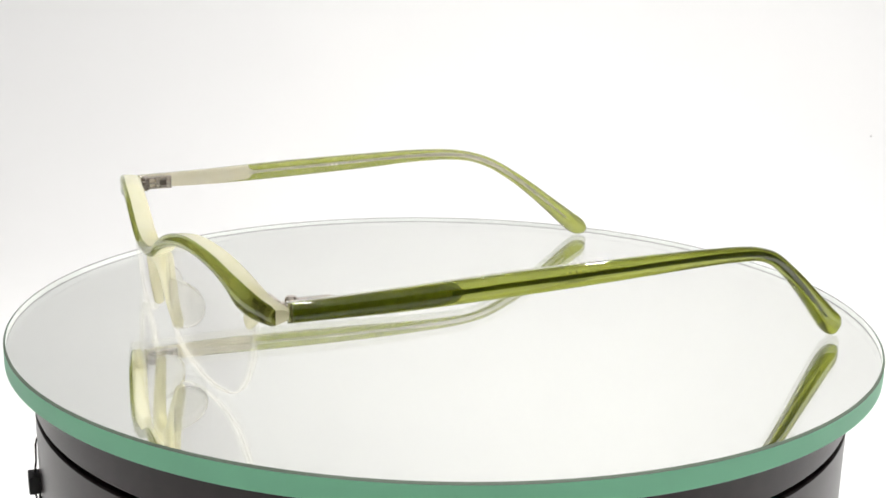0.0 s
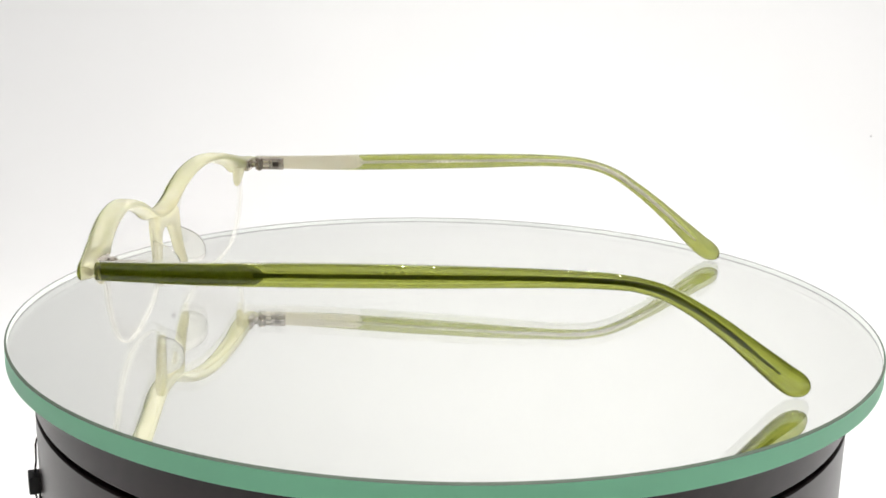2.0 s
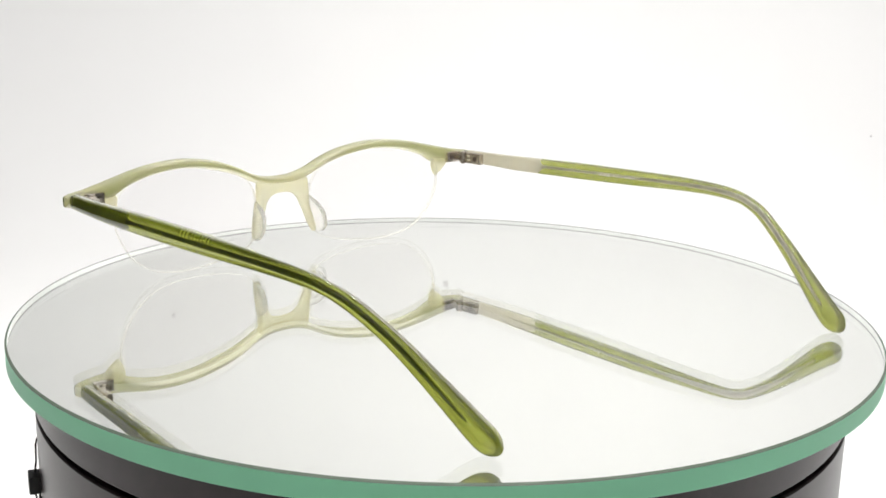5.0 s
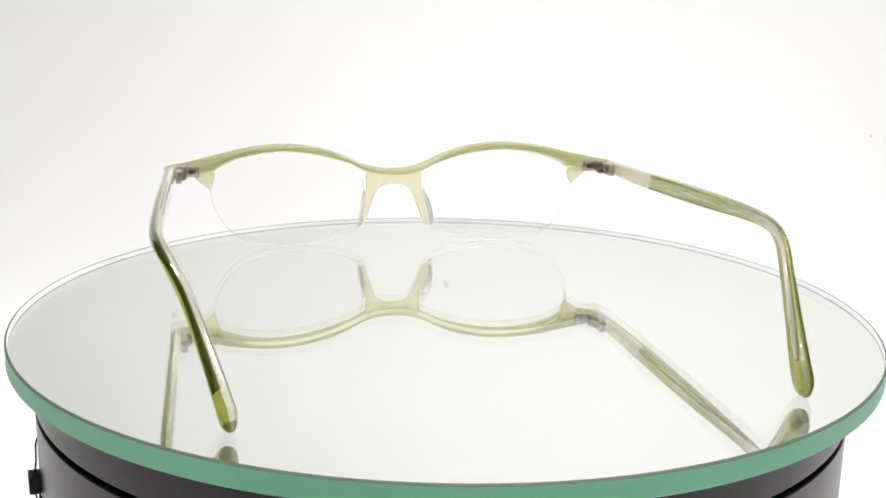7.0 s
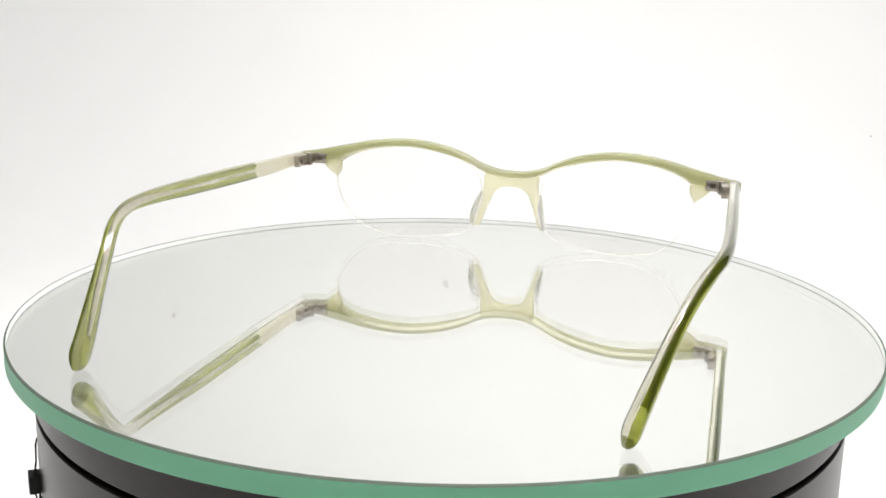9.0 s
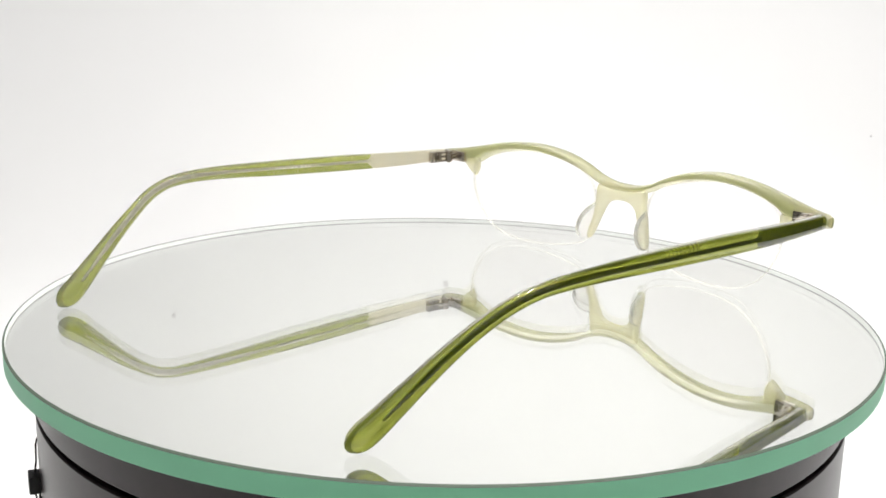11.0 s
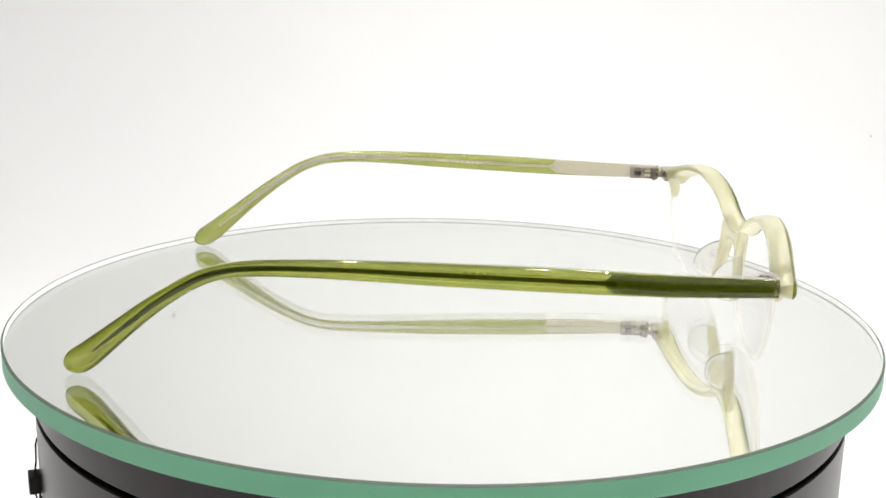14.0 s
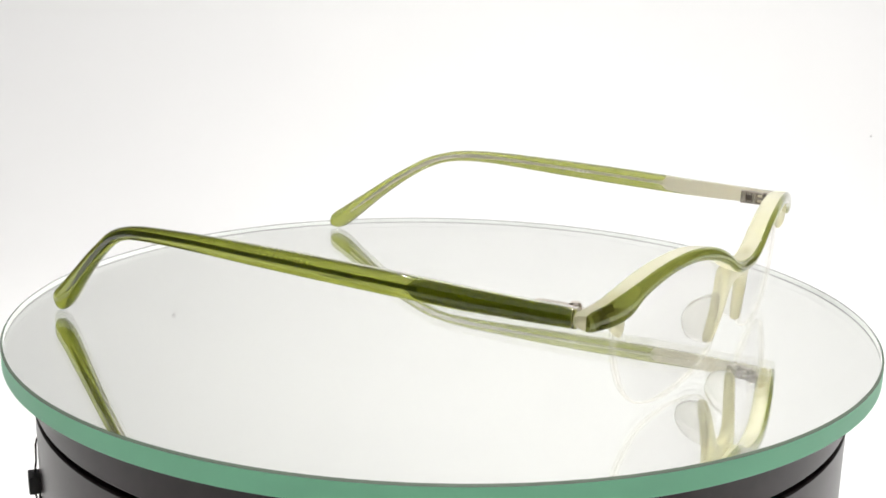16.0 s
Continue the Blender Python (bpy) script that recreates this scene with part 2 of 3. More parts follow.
def build_tent():
    # one white sheet: table, sweep and back wall
    prof = [(OPEN_Y, FLOOR_Z)]
    rad = 0.22
    for k in range(13):
        a = math.pi / 2 * k / 12
        prof.append((BACK_Y - rad + rad * math.sin(a), FLOOR_Z + rad - rad * math.cos(a)))
    prof += [(BACK_Y, TOP_Z), (BACK_Y + 0.004, TOP_Z)]
    rad += 0.004
    for k in range(12, -1, -1):
        a = math.pi / 2 * k / 12
        prof.append((BACK_Y + 0.004 - rad + rad * math.sin(a), FLOOR_Z - 0.004 + rad - rad * math.cos(a)))
    prof.append((OPEN_Y, FLOOR_Z - 0.004))
    sweep = part("backdrop", loft([[Vector((x, y, z)) for y, z in prof] for x in (-SIDE_X, SIDE_X)]), SWEEP)
    tagged(sweep, "seamless white photo backdrop sweeping up behind the turntable", "backdrop", kind="structure")
    # small grey discs on the sheet, standing in for specks on the camera lens
    for x, y, z, lean, size in ((-0.0007, 0.6195, 0.163, 0.0, 2.6), (-0.224, 0.6195, 0.195, 0.0, 2.2), (-0.249, 0.6195, 0.172, 0.0, 1.0),
                                (0.1496, 0.6195, 0.121, 0.0, 2.8), (0.311, 0.564, -0.0290, 41.0, 0.9)):
        bm = bmesh.new()
        rng = random.Random(int(1000 * (x + 1)))
        ring = []
        for k in range(14):
            a = 2 * math.pi * k / 14
            r = size * MM * rng.uniform(0.7, 1.1)
            ring.append((r * math.cos(a), r * 1.1 * math.sin(a)))
        loft([[Vector((p, -h, q)) for p, q in ring] for h in (0.0, 0.0003)], bm=bm)
        spot = part("camera_speck", bm, CAMERA_SPECK, sweep, "grey disc standing in for a speck on the camera lens")
        spot.matrix_local = pose(x, y, z, -lean)
    # white side walls and roof, added out of view to bounce the lamps' light
    for name, lo, hi in (("bounce_wall_west", (-SIDE_X - 0.02, SIDE_Y, FLOOR_Z - 0.02), (-SIDE_X - 0.002, BACK_Y + 0.02, TOP_Z)),
                         ("bounce_wall_east", (SIDE_X + 0.002, SIDE_Y, FLOOR_Z - 0.02), (SIDE_X + 0.02, BACK_Y + 0.02, TOP_Z))):
        w = part(name, box(bmesh.new(), lo, hi), SWEEP, smooth=False)
        tagged(w, "unseen plain white fabric wall added to bounce light", "wall", kind="structure")
    c = part("ceiling", box(bmesh.new(), (-SIDE_X - 0.02, ROOF_Y, TOP_Z + 0.004), (SIDE_X + 0.02, BACK_Y + 0.02, TOP_Z + 0.02)), SWEEP, smooth=False)
    tagged(c, "unseen plain white fabric roof added to bounce light", "ceiling", kind="structure")
    # grey panel added behind the camera, out of view, to lighten reflections
    f = part("fill_panel", box(bmesh.new(), (-SIDE_X - 0.02, -0.305, 0.066), (SIDE_X + 0.02, -0.29, TOP_Z)), FILL_PANEL, smooth=False)
    tagged(f, "unseen grey fabric panel added behind the camera as fill", "wall", kind="structure")
    # unseen room added in front of the tent, its greys set for reflections
    far, near = -2.4, 0.92
    for name, lo, hi in (("room_wall_west", (-1.62, far, -0.8), (-1.6, near, 1.7)), ("room_wall_east", (1.6, far, -0.8), (1.62, near, 1.7)),
                         ("room_wall_south", (-1.6, far - 0.02, -0.8), (1.6, far, 1.7)), ("room_wall_north", (-1.6, near, -0.8), (1.6, near + 0.02, 1.7))):
        w = part(name, box(bmesh.new(), lo, hi), ROOM, smooth=False)
        tagged(w, "unseen plain grey room wall", "wall", kind="structure")
    f = part("floor", box(bmesh.new(), (-1.6, far, -0.82), (1.6, BACK_Y + 0.3, -0.8)), ROOM_FLOOR, smooth=False)
    tagged(f, "unseen plain dark grey room floor, keeps low reflections dark", "floor", kind="structure")
    c = part("room_ceiling", box(bmesh.new(), (-1.6, far, 1.7), (1.6, BACK_Y + 0.3, 1.72)), ROOM, smooth=False)
    tagged(c, "unseen plain grey room ceiling", "ceiling", kind="structure")


# ---- the turntable ----
TABLE_X, TABLE_Y = -0.0008, -0.0008
DISC_R, DISC_T = 102.4 * MM, 4.2 * MM
BACK_T = 0.5 * MM  # paint and felt under the silver


def build_turntable():
    root = new("turntable")
    root.location = (TABLE_X, TABLE_Y, 0)
    tagged(root, "black plastic motorised display turntable on white backdrop", "turntable")
    r = 95.8 * MM
    top = -DISC_T - BACK_T
    # fixed body below the gap
    z0, z1 = FLOOR_Z, -15.9 * MM
    part("body", lathe([(r - 4 * MM, z0), (r - 1 * MM, z0), (r, z0 + 1 * MM), (r, z1 - 0.35 * MM), (r - 0.35 * MM, z1), (r - 6 * MM, z1)]), BLACK, root)
    # dark recess between the body and the turning head
    part("gap_ring", lathe([(r - 3.5 * MM, z1 - 1 * MM), (r - 3.4 * MM, z1 + 3 * MM)]), MATT_BLACK, root, "matt black recessed gap")
    # turning head that carries the glass
    z2 = -14.8 * MM
    head = part("rotating_head", lathe([(r - 6 * MM, z2), (r - 0.35 * MM, z2), (r, z2 + 0.35 * MM), (r, top - 1.3 * MM), (r - 0.5 * MM, top - 0.8 * MM),
                                        (r - 1.2 * MM, top - 0.8 * MM), (r - 1.3 * MM, top - 0.05 * MM), (r - 20 * MM, top - 0.05 * MM)]), BLACK, root)
    # slide switch on the flank
    a = radians(180 + 23)
    out, side = Vector((math.cos(a), math.sin(a), 0)), Vector((-math.sin(a), math.cos(a), 0))
    turn = Matrix((out, side, Vector((0, 0, 1)))).transposed().to_4x4()
    turn.translation = Vector((0, 0, 0))
    bm = box(bmesh.new(), (r - 1 * MM, -2.5 * MM, -33.6 * MM), (r + 2.4 * MM, 2.5 * MM, -29.6 * MM), 0.3 * MM)
    bmesh.ops.transform(bm, matrix=turn, verts=bm.verts[:])
    part("switch", bm, MATT_BLACK, root, "small black slide switch")
    bm = box(bmesh.new(), (r - 0.4 * MM, -3.2 * MM, -46 * MM), (r + 0.35 * MM, -2.6 * MM, -34.0 * MM), 0.1 * MM)
    box(bm, (r - 0.4 * MM, 2.6 * MM, -46 * MM), (r + 0.35 * MM, 3.2 * MM, -34.0 * MM), 0.1 * MM)
    bmesh.ops.transform(bm, matrix=turn, verts=bm.verts[:])
    part("switch_frame", bm, MATT_BLACK, root)
    pts = [Vector((r + d * MM, s * MM, z * MM)) for d, s, z in
           ((0.0, -1.6, -22.0), (0.4, -1.4, -23.5), (0.5, -1.0, -27.0), (0.9, -0.8, -29.6), (2.0, 0.4, -31.5), (1.0, 1.4, -34.4), (0.6, 2.0, -37), (0.6, 2.4, -41), (0.6, 2.4, -104))]
    part("cable", tube([turn @ p for p in pts], 0.21 * MM), MATT_BLACK, root, "thin black cable")
    return root, head


def build_disc():
    root = new("mirror_disc")
    tagged(root, "round mirror of green-edged glass on the turntable", "mirror")
    n = 256
    R, T, b = DISC_R, DISC_T, 0.2 * MM
    inner, low, foot = R - 0.45 * MM, R - 0.3 * MM, -DISC_T - BACK_T

    def band(name, prof, mat, label, cap=False):
        bm = bmesh.new()
        vs = [[bm.verts.new((r * math.cos(2 * math.pi * k / n), r * math.sin(2 * math.pi * k / n), z)) for k in range(n)] for r, z in prof]
        for p, q in zip(vs, vs[1:]):
            for k in range(n):
                bm.faces.new((p[k], p[(k + 1) % n], q[(k + 1) % n], q[k]))
        if cap:
            bm.faces.new(vs[-1])
        return part(name, bm, mat, root, label)
    wall = inner - 0.03 * MM
    plate_top = band("glass_plate", [(wall, 0.0), (0.0005, 0.0)], GLASS, "clear polished float glass", True)
    plate_top.visible_shadow = False
    band("inner_wall", [(wall, -T), (wall, -1.4 * MM)], FROSTED, "frosted glass wall")
    # dark band painted in for the thin line that the upper edge refracts
    band("arris_line", [(wall, -1.4 * MM), (wall, 0.0)], ARRIS_LINE, "dark band painting the refracted line of the upper arris")
    band("bevel", [(inner, -0.01 * MM), (R - 0.2 * MM, -b), (R, -b - 0.2 * MM)], BEVEL, "grey-green ground bevel")
    band("edge", [(R, -b - 0.2 * MM), (R, foot + 0.3 * MM), (low, foot), (inner, foot), (inner, -0.01 * MM)], EDGE, "sea-green glass edge")
    band("silvered_back", [(wall, -T), (0.0005, -T)], MIRROR, "silver mirror coating", True)
    band("backing", [(wall, foot), (0.0005, foot)], MATT_BLACK, "black backing", True)
    return root


# ---- the spectacles (millimetres, x to the wearer's right, y forward) ----
def skew(x, y, z):
    """The frame is bent a little: one end stands further forward."""
    return Vector((x, y - 0.0105 * x, z)) * MM


def face_y(x):
    return 12.1 - 7.95 * (abs(x) / 66.0) ** 2


TOP = table([(0, 22.0), (4, 22.2), (9.5, 23.7), (14, 25.9), (20, 28.1), (27, 29.5), (33, 30.0), (40, 29.7), (46, 28.9), (52, 27.6), (58, 26.3), (62, 25.5), (66, 25.0)])
LOW = table([(0, 19.6), (5, 19.9), (9, 21.2), (13, 23.2), (20, 25.4), (27, 26.8), (33, 27.3), (40, 26.9), (46, 25.7), (51, 23.9), (54, 22.0), (58, 21.2), (62, 21.2), (66, 21.5)])
LENS_OUT = [(54.2, 17.0), (53.4, 13.0), (50.6, 7.6), (46.8, 3.9), (41.5, 1.3), (33, 0.15), (24, 0.7), (16, 2.2), (11.2, 4.6), (9.4, 9.5), (9.1, 15.0), (10.2, 20.2),
            (14, 23.9), (20, 26.2), (27, 27.5), (33, 28.0), (40, 27.5), (46, 26.4), (51, 24.4), (53.7, 21.5)]


def lens_y(x, z):
    return face_y(x) - 3.2 - 0.045 * (25.0 - z) + (0.5 - (z - 14.0) ** 2 / 400.0)


def brow_spec():
    """Sections of the brow bar: a thin green front layer on a thick pale one."""
    spec = []
    half = 67.0
    for k in range(121):
        x = -half + 2 * half * k / 120
        t, l = TOP(abs(x)), LOW(abs(x))
        end = max(0.0, (abs(x) - half + 1.2) / 1.2)
        shrink = 1.0 - 0.25 * end ** 2
        f = min(1.0, max(0.0, (abs(x) - 54) / 8))
        back = 3.95 + (3.1 - 3.95) * f
        spec.append((skew(x, face_y(x) - 0.96, (t + l) / 2), Vector((0, 1, 0)), Vector((0, 0, 1)),
                     0.96 * MM * shrink, back * MM * shrink, (t - l) / 2 * MM * shrink, 2.1, 3.2))
    return spec


NOSE = table([  # step from the middle, inner edge x and z, outer edge x and z, half depth, lean back
    (0, 0.0, 17.5, 0.0, 20.6, 1.5, 0.0), (1, 1.7, 17.4, 1.8, 20.7, 1.5, 0.0), (2, 3.5, 16.9, 4.4, 21.0, 1.5, 0.1), (3, 4.8, 15.9, 6.8, 21.5, 1.5, 0.2),
    (4, 5.6, 14.7, 8.3, 21.2, 1.5, 0.3), (5, 6.2, 13.2, 8.5, 18.5, 1.45, 0.5), (6, 6.9, 11.6, 8.5, 15.5, 1.4, 0.7), (7, 7.6, 9.7, 8.8, 12.3, 1.35, 1.0),
    (8, 8.2, 7.8, 9.6, 9.6, 1.25, 1.3), (9, 8.9, 6.2, 10.3, 7.2, 1.15, 1.6), (10, 9.5, 4.9, 10.6, 5.4, 1.0, 1.8)])


def nose_piece():
    rings = []
    for k in range(-60, 61):
        f, side = 10 * abs(k) / 60, (1 if k >= 0 else -1)
        xi, zi, xo, zo, d, lean = NOSE(f)
        e = math.sqrt(max(0.08, 1 - ((f - 9.3) / 0.72) ** 2)) if f > 9.3 else 1.0
        x, z = side * (xi + xo) / 2, (zi + zo) / 2
        u = Vector((side * (xo - xi), 0, zo - zi)) / 2 * MM * e
        rings.append(oval(skew(x, face_y(x) - 3.5 - lean, z), u, Vector((0, 1, 0)), 1.0, d * e * MM, 3.0, 18))
    return loft(rings)


def build_lens(side, root):
    outline = closed_curve([(side * x, z) for x, z in LENS_OUT], 6)
    cx, cz = side * 32.0, 14.5
    fr = (1.0, 0.985, 0.9, 0.75, 0.55, 0.35, 0.15)
    rings = []
    for k, (s, d) in enumerate([(f, 0.0) for f in fr[::-1]] + [(f, 1.6) for f in fr]):
        rings.append([skew(cx + (p[0] - cx) * s, lens_y(cx + (p[0] - cx) * s, cz + (p[1] - cz) * s) - d, cz + (p[1] - cz) * s) for p in outline])
    bm = loft(rings)
    n = len(outline)
    bm.faces.ensure_lookup_table()
    ground = [f for f in bm.faces if len(f.verts) == 4 and abs(f.calc_area()) > 0 and all(
        min((v.co - r).length for r in rings[6] + rings[7]) < 1e-7 for v in f.verts) and {0, 1} == {int(min((v.co - r).length for r in rings[7]) < 1e-7) for v in f.verts}]
    bmesh.ops.delete(bm, geom=ground, context="FACES_ONLY")
    lens = part("lens", bm, LENS, root, "clear colourless demo lens")
    part("ground_edge", loft([rings[6], rings[7]], caps=False), FROST, lens, "frosted lens edge")
    k = next((i for i in range(len(outline)) if outline[i][1] < 19.5 and outline[i - 1][1] >= 19.5), 0)
    run = []
    for i in range(len(outline)):
        p = outline[(k + i) % len(outline)]
        if p[1] >= 19.5:
            break
        run.append(skew(p[0] + (0.12 if p[0] > cx else -0.12), lens_y(p[0], p[1]) - 0.8, max(p[1], 0.35)))
    part("nylon_cord", tube(run, 0.22 * MM, 8), CORD, lens, "clear nylon cord along the lens edge")


def run_table(rows):
    """Rows of values along a curve whose first three are x, y, z, by the length run."""
    out, run = [], 0.0
    for k, r in enumerate(rows):
        if k:
            run += math.dist(r[:3], rows[k - 1][:3])
        out.append((run, *r))
    return table(out), run


TEMPLE, TEMPLE_END = run_table([  # x, y, z, height, thickness
    (65.2, 0.45, 23.4, 3.6, 3.0), (65.7, -8.0, 23.5, 3.8, 3.0), (66.1, -21.5, 23.7, 4.3, 3.0), (66.8, -42, 24.3, 4.6, 3.0), (67.4, -62.8, 24.85, 4.3, 3.0),
    (67.7, -79, 25.25, 3.75, 2.9), (67.6, -89, 25.3, 3.35, 2.9), (67.0, -95.2, 25.0, 3.15, 2.9), (66.0, -100.0, 24.3, 2.9, 2.9), (64.4, -105.4, 22.5, 3.0, 3.0),
    (62.0, -112.0, 18.7, 3.2, 3.0), (60.1, -117.8, 14.7, 3.7, 3.1), (58.6, -122.6, 11.0, 4.2, 3.2), (57.0, -127.8, 6.9, 5.0, 3.4), (55.8, -132.0, 3.7, 5.5, 3.5),
    (54.9, -136.2, 1.25, 5.3, 3.5)])


def temple_frame(s, side):
    x, y, z, h, w = TEMPLE(s)
    xa, ya, za, _, _ = TEMPLE(max(0, s - 0.5))
    xb, yb, zb, _, _ = TEMPLE(min(TEMPLE_END, s + 0.5))
    d = Vector((side * (xb - xa), yb - ya, zb - za)).normalized()
    v = Vector((0, d.z, -d.y))
    v = (v - d * v.dot(d)).normalized()
    if v.z < 0:
        v = -v
    u = d.cross(v).normalized()
    if u.x * side < 0:
        u = -u
    lift = (0.65 if side > 0 else 0.35) * min(1.0, max(0.0, (s - 20) / 60)) * min(1.0, max(0.0, (TEMPLE_END - 6 - s) / 30))
    back = lift * 0.8 + (1.1 * min(1.0, s / 120) if side > 0 else 0.2 * min(1.0, s / 120))
    return Vector((side * x, y - back, z + lift)), u, v, h, w


def temple_layer(side, a, b, s0=0.0, s1=TEMPLE_END, hfun=None, power=3.1, step=1.0):
    """A layer of the temple from a to b across its thickness (-1 inside, 1 outside)."""
    rings, s = [], s0
    stations = []
    while s < s1 - 1e-6:
        stations.append(s)
        s += step
    stations.append(s1)
    for s in stations:
        c, u, v, h, w = temple_frame(s, side)
        if hfun:
            h = hfun(s)
        c = c + u * ((a + b) / 2 * w / 2)
        c = Vector((c.x, c.y - 0.009 * c.x, c.z))
        rings.append(oval(c * MM, u, v, (b - a) / 2 * w / 2 * MM, h / 2 * MM, power, 20))
    return loft(rings)


SQUARENESS = table([(0, 5.5), (40, 5.5), (66, 5.0), (76, 3.0), (84, 2.3), (100, 2.1), (120, 2.2), (135, 2.5), (150, 2.5)])


def temple_spec(side):
    """Sections of a whole temple: flat-sided at the front, rounder from the bend on."""
    spec = []
    for k in range(int(TEMPLE_END) + 2):
        s = min(float(k), TEMPLE_END)
        c, u, v, h, w = temple_frame(s, side)
        e = 1.0
        if s > TEMPLE_END - 4.2:
            e = math.sqrt(max(0.02, 1 - ((s - TEMPLE_END + 4.2) / 4.25) ** 2))
        c = c + u * (0.08 * w * e)
        p = SQUARENESS(s)
        spec.append((Vector((c.x, c.y - 0.009 * c.x, c.z)) * MM, u, v, 0.42 * w * e * MM, 0.58 * w * e * MM, h / 2 * e * MM, min(p, 2.5), p))
    return spec


def plate_height(s):
    return 3.4 if s < 30.5 else max(0.4, 3.4 - (s - 30.5) / 2.0 * 3.0)


def core_height(s):
    if s < 28.5:
        return 3.2
    return max(0.1, 3.2 - (s - 28.5) / 4.5 * 3.1)


def wire_height(s):
    return max(0.4, 0.85 - max(0, s - 126) / 11 * 0.4)


def build_temple(side, root):
    label = "olive green and clear laminated acetate temple"
    outer, inner, seam = laminate(temple_spec(side))
    arm = part("temple", outer, GREEN, root, label, recalc=False)
    part("inner_layer", inner, INNER, arm, "pale see-through acetate inside layer", recalc=False)
    part("seam", seam, SEAM, arm, "green seam between the acetate layers", recalc=False)
    part("core_plate", temple_layer(side, 0.03, 0.085, 0.8, 32.5, plate_height, 6.0), SHIM, arm, "pale cream plate seen through the acetate")
    # steel sheet added behind the plate, so its outer side looks unlit
    part("core_shade_sheet", temple_layer(side, 0.09, 0.145, 0.8, 33.2, core_height, 6.0), CORE_SHADE, arm, "added steel sheet giving the core plate its shaded outer side")
    part("core_wire", temple_layer(side, -0.16, 0.13, 31.0, 137.0, wire_height, 2.0), CORE, arm, "steel core wire seen through the acetate")
    # thin dark strip added outside the wire, its colour giving the unlit side
    part("wire_shade_strip", temple_layer(side, 0.132, 0.155, 30.0, 137.4, wire_height, 2.0), WIRE_SHADE, arm, "dark strip painting the shaded outer side of the core wire")
    # small printed marks inside the temple
    for k in range(9):
        s = 54.0 + k * 1.35 + (0.5 if k > 2 else 0)
        c, u, v, h, w = temple_frame(s, side)
        c = c - u * (w / 2 * 1.0)
        c = Vector((c.x, c.y - 0.009 * c.x, c.z))
        d = u.cross(v)
        hh = 0.36 if k < 3 else 0.2
        wide = 0.25 + 0.25 * ((k * 37) % 5) / 5
        bm = bmesh.new()
        box(bm, (-wide, -0.02, -hh), (wide, 0.02, hh))
        m = Matrix((d, u, v)).transposed().to_4x4()
        m.translation = c
        bmesh.ops.transform(bm, matrix=Matrix.Scale(MM, 4) @ m, verts=bm.verts[:])
        part("print_mark", bm, PRINT, arm, smooth=False)


def build_hinge(side, root):
    sk = -0.009 * 62 * side

    def bx(b, x0, y0, z0, x1, y1, z1, bev):
        lo, hi = (min(side * x0, side * x1), y0 + sk, z0), (max(side * x0, side * x1), y1 + sk, z1)
        box(b, [c * MM for c in lo], [c * MM for c in hi], bev * MM)

    def at(x, y, z):
        return Vector((side * x, y + sk, z)) * MM
    # leaf let into the temple, with a square window
    bm = bmesh.new()
    for y0, z0, y1, z1 in ((-8.3, 21.7, -6.9, 25.0), (-6.9, 21.7, -5.3, 22.6), (-6.9, 24.0, -5.3, 25.0), (-5.3, 21.7, -4.1, 25.0)):
        bx(bm, 62.3, y0, z0, 64.0, y1, z1, 0.12)
    hinge = part("hinge", bm, METAL, root, "brushed steel hinge")
    # dark block in the window, its colour standing in for the hole's shade
    bm = bmesh.new()
    bx(bm, 62.9, -6.9, 22.6, 63.4, -5.3, 24.0, 0.05)
    part("window", bm, WINDOW_SHADE, hinge, "dark block for the shade inside the square window")
    bm = bmesh.new()
    bx(bm, 57.4, 0.9, 21.8, 62.8, 2.4, 24.9, 0.15)
    part("front_leaf", bm, METAL, hinge)
    # second window: only a dark block on the leaf, painting a hole's shade
    bm = bmesh.new()
    bx(bm, 58.6, 0.75, 22.7, 60.2, 1.2, 24.0, 0.05)
    part("window", bm, WINDOW_SHADE, hinge, "dark block for the shade inside the square window")
    # interleaved fingers round the pin: three from the temple, two from the front
    for k in range(5):
        z = 21.75 + 0.66 * k
        bm = bmesh.new()
        rod(bm, at(62.0, -1.3, z), at(62.0, -1.3, z + 0.5), 1.15 * MM, 18)
        if k % 2 == 0:
            bx(bm, 61.9, -4.2, z, 63.4, -1.3, z + 0.5, 0.08)
        else:
            bx(bm, 60.9, -1.3, z, 62.6, 1.1, z + 0.5, 0.08)
        part("knuckle", bm, METAL, hinge)
    bm = rod(bmesh.new(), at(62.0, -1.3, 21.4), at(62.0, -1.3, 25.1), 0.6 * MM, 16)
    rod(bm, at(62.0, -1.3, 24.9), at(62.0, -1.3, 25.25), 1.0 * MM, 16, 0.8 * MM)
    part("screw", bm, METAL, hinge)


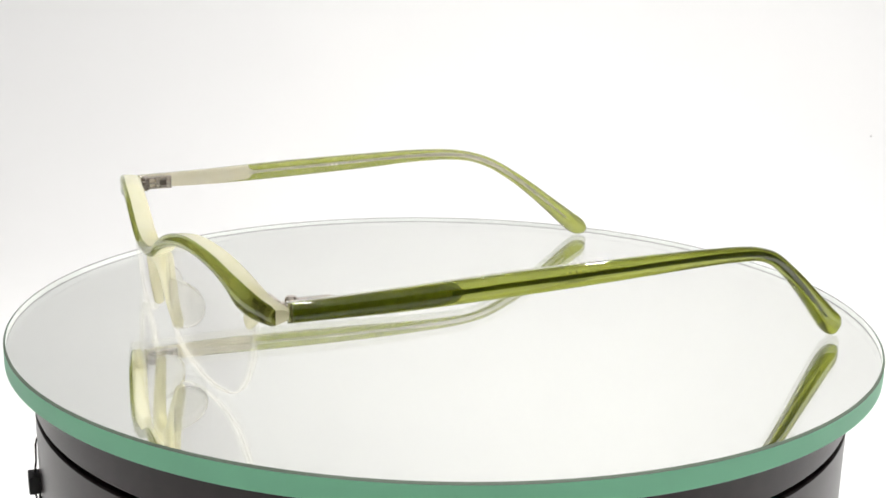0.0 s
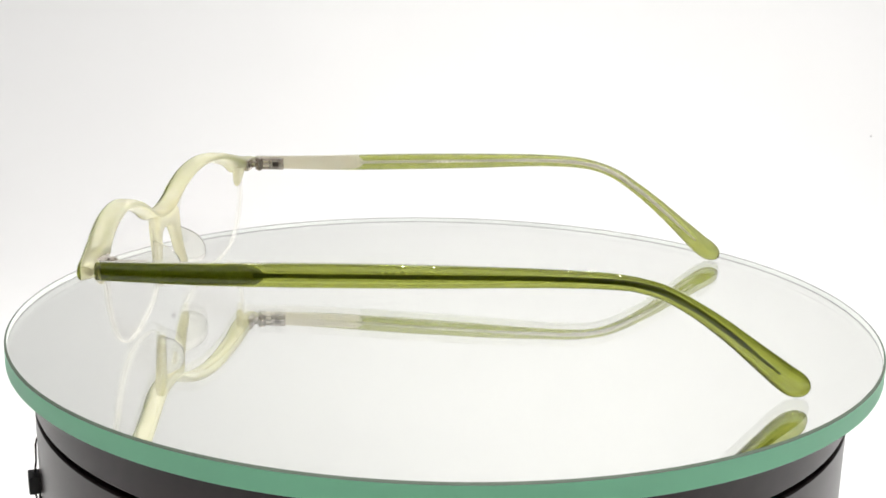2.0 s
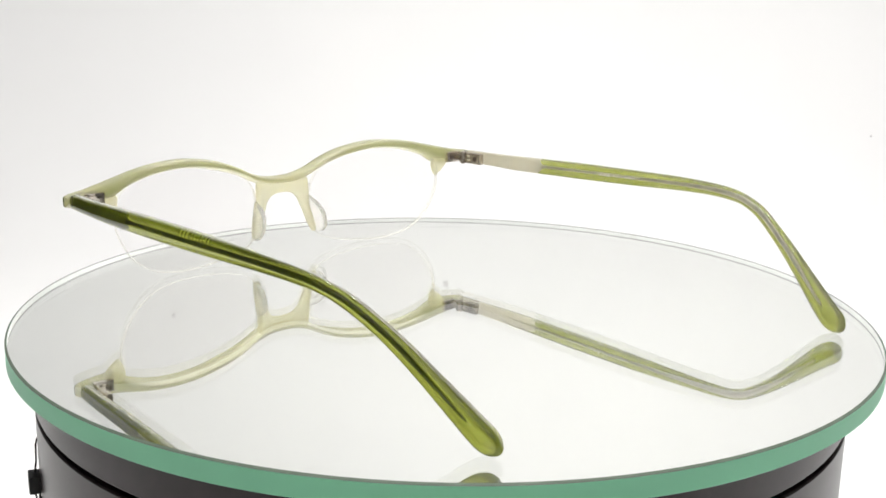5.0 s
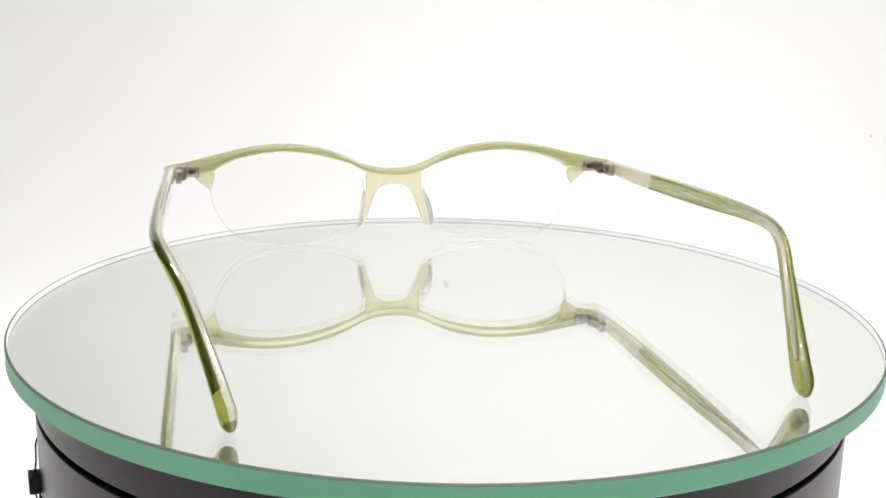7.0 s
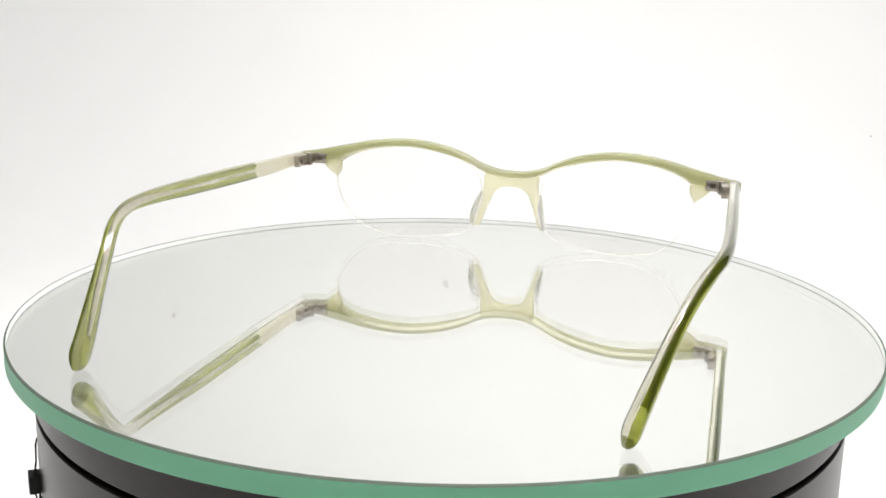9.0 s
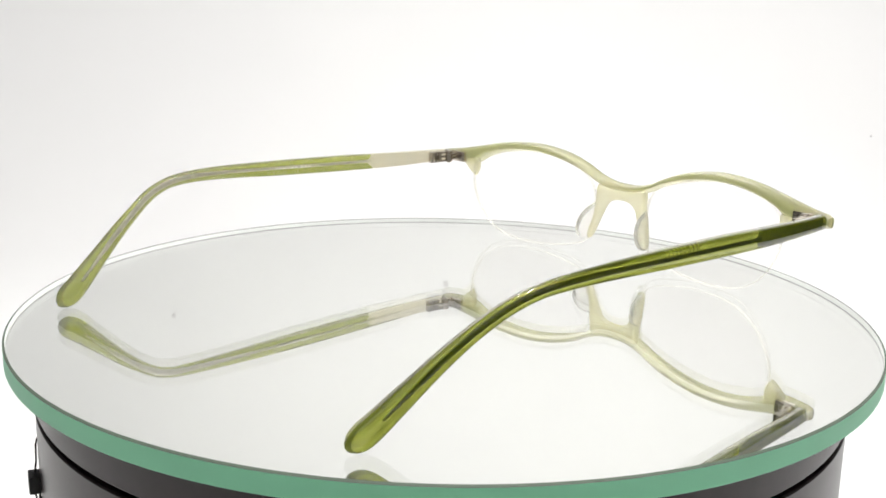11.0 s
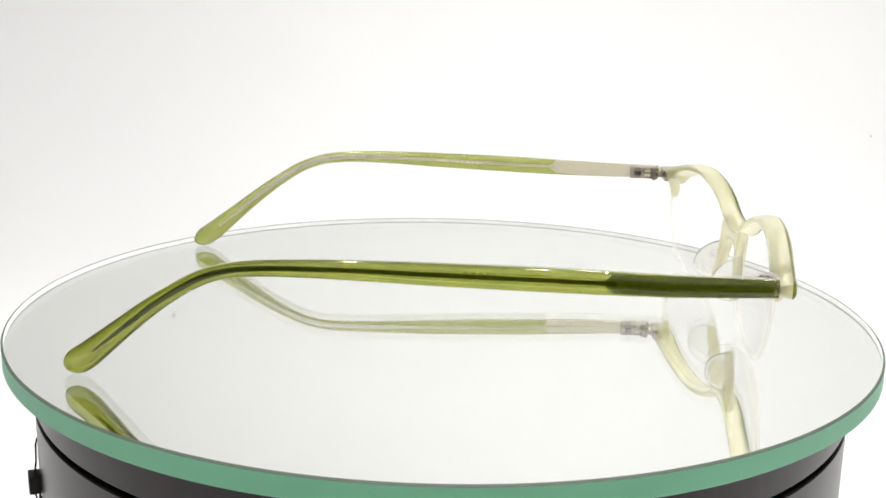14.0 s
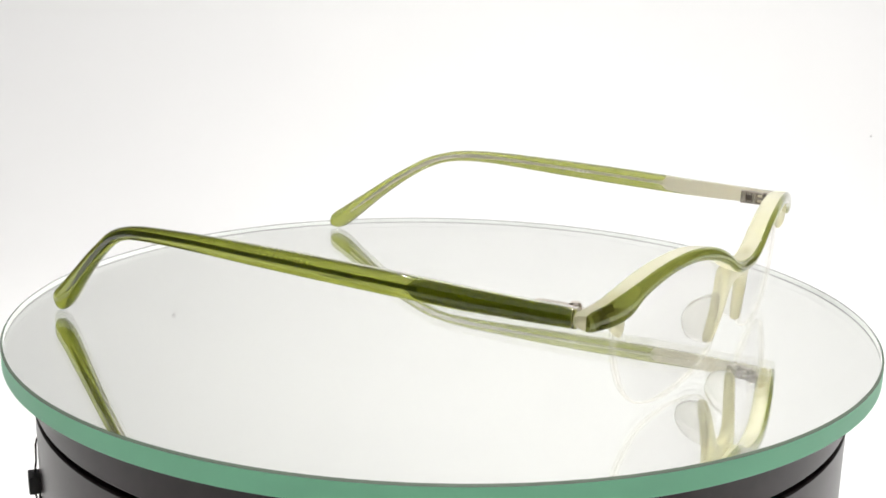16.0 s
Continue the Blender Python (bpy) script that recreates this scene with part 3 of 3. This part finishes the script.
def build_pad(side, root):
    outline = closed_curve([(8.3, 15.6), (6.3, 15.4), (3.9, 14.3), (1.9, 12.4), (1.0, 10.0), (1.4, 7.6), (2.8, 6.0), (4.8, 5.3), (6.6, 5.4), (7.6, 6.6), (8.2, 10.5)], 5)
    bm = bmesh.new()
    cy, cz = 5.2, 9.8
    rings = []
    for s, d in ((0.5, -0.95), (0.85, -0.75), (0.97, -0.4), (1.0, 0.0), (0.97, 0.4), (0.85, 0.75), (0.5, 0.95)):
        ring = []
        for p in outline:
            y, z = cy + (p[0] - cy) * s, cz + (p[1] - cz) * s
            x = 10.9 + (7.0 - y) * 0.05 - (z - 5) * 0.17 + d * 0.7
            ring.append(skew(side * x, y, z))
        rings.append(ring)
    part("nose_pad", loft(rings, bm=bm), CLEAR, root, "clear moulded nose pad")


def build_spectacles():
    root = new("spectacles")
    tagged(root, "half-rim spectacles of olive green over cream acetate on the mirror", "spectacles")
    front, back, seam = laminate(brow_spec(), 0.45)
    part("brow_front", front, DEEP_GREEN, root, "glossy olive green brow layer", recalc=False)
    brow = part("brow_back", back, BROW, root, "pale cream see-through acetate brow layer", recalc=False)
    part("seam", seam, BROW_SEAM, brow, "pale green seam between the acetate layers", recalc=False)
    part("nose_bridge", nose_piece(), CREAM, root, "pale cream keyhole bridge")
    for side in (1, -1):
        rings = []
        for k in range(13):
            f = k / 12
            w = 0.3 + 3.4 * (1 - f) ** 0.9 + 0.35 * math.sin(math.pi * f)
            e = 1.0 if f < 0.6 else math.sqrt(max(0.1, 1 - ((f - 0.6) / 0.41) ** 2))
            x = side * (57.0 - 2.4 * f ** 0.7)
            rings.append(oval(skew(x, face_y(x) - 2.8, 23.2 - 5.4 * f), Vector((1, 0, 0)), Vector((0, 1, 0)), w * e * MM, (1.5 - 0.4 * f) * e * MM, 2.6, 16))
        part("rim_lug", loft(rings), CREAM, root)
        build_lens(side, root)
        build_pad(side, root)
        build_temple(side, root)
        build_hinge(side, root)
    return root


build_tent()
turntable, head = build_turntable()
disc = build_disc()
spectacles = build_spectacles()


# ---- what moves: head, mirror and spectacles turn together ----
def turn_at(t):
    return 6.0175 - 14.7465 * (t - 7.5)


def motions():
    times = [k * 0.5 for k in range(33)]
    walk(head, [(t, pose(0, 0, 0, 0, 0, turn_at(t))) for t in times])
    # the mirror lies slightly off the axis
    rows = []
    for t in times:
        a = radians(-14.7465 * (t - 6.0))
        rows.append((t, pose(-0.00042 + 0.00045 * math.cos(a), 0.00057 + 0.00045 * math.sin(a), 0, 0, 0, turn_at(t))))
    walk(disc, rows)
    place = Vector((-0.00056, 0.06169, 0))
    walk(spectacles, [(t, pose(0, 0, 0, 0, 0, turn_at(t)) @ Matrix.Translation(place)) for t in times])


motions()
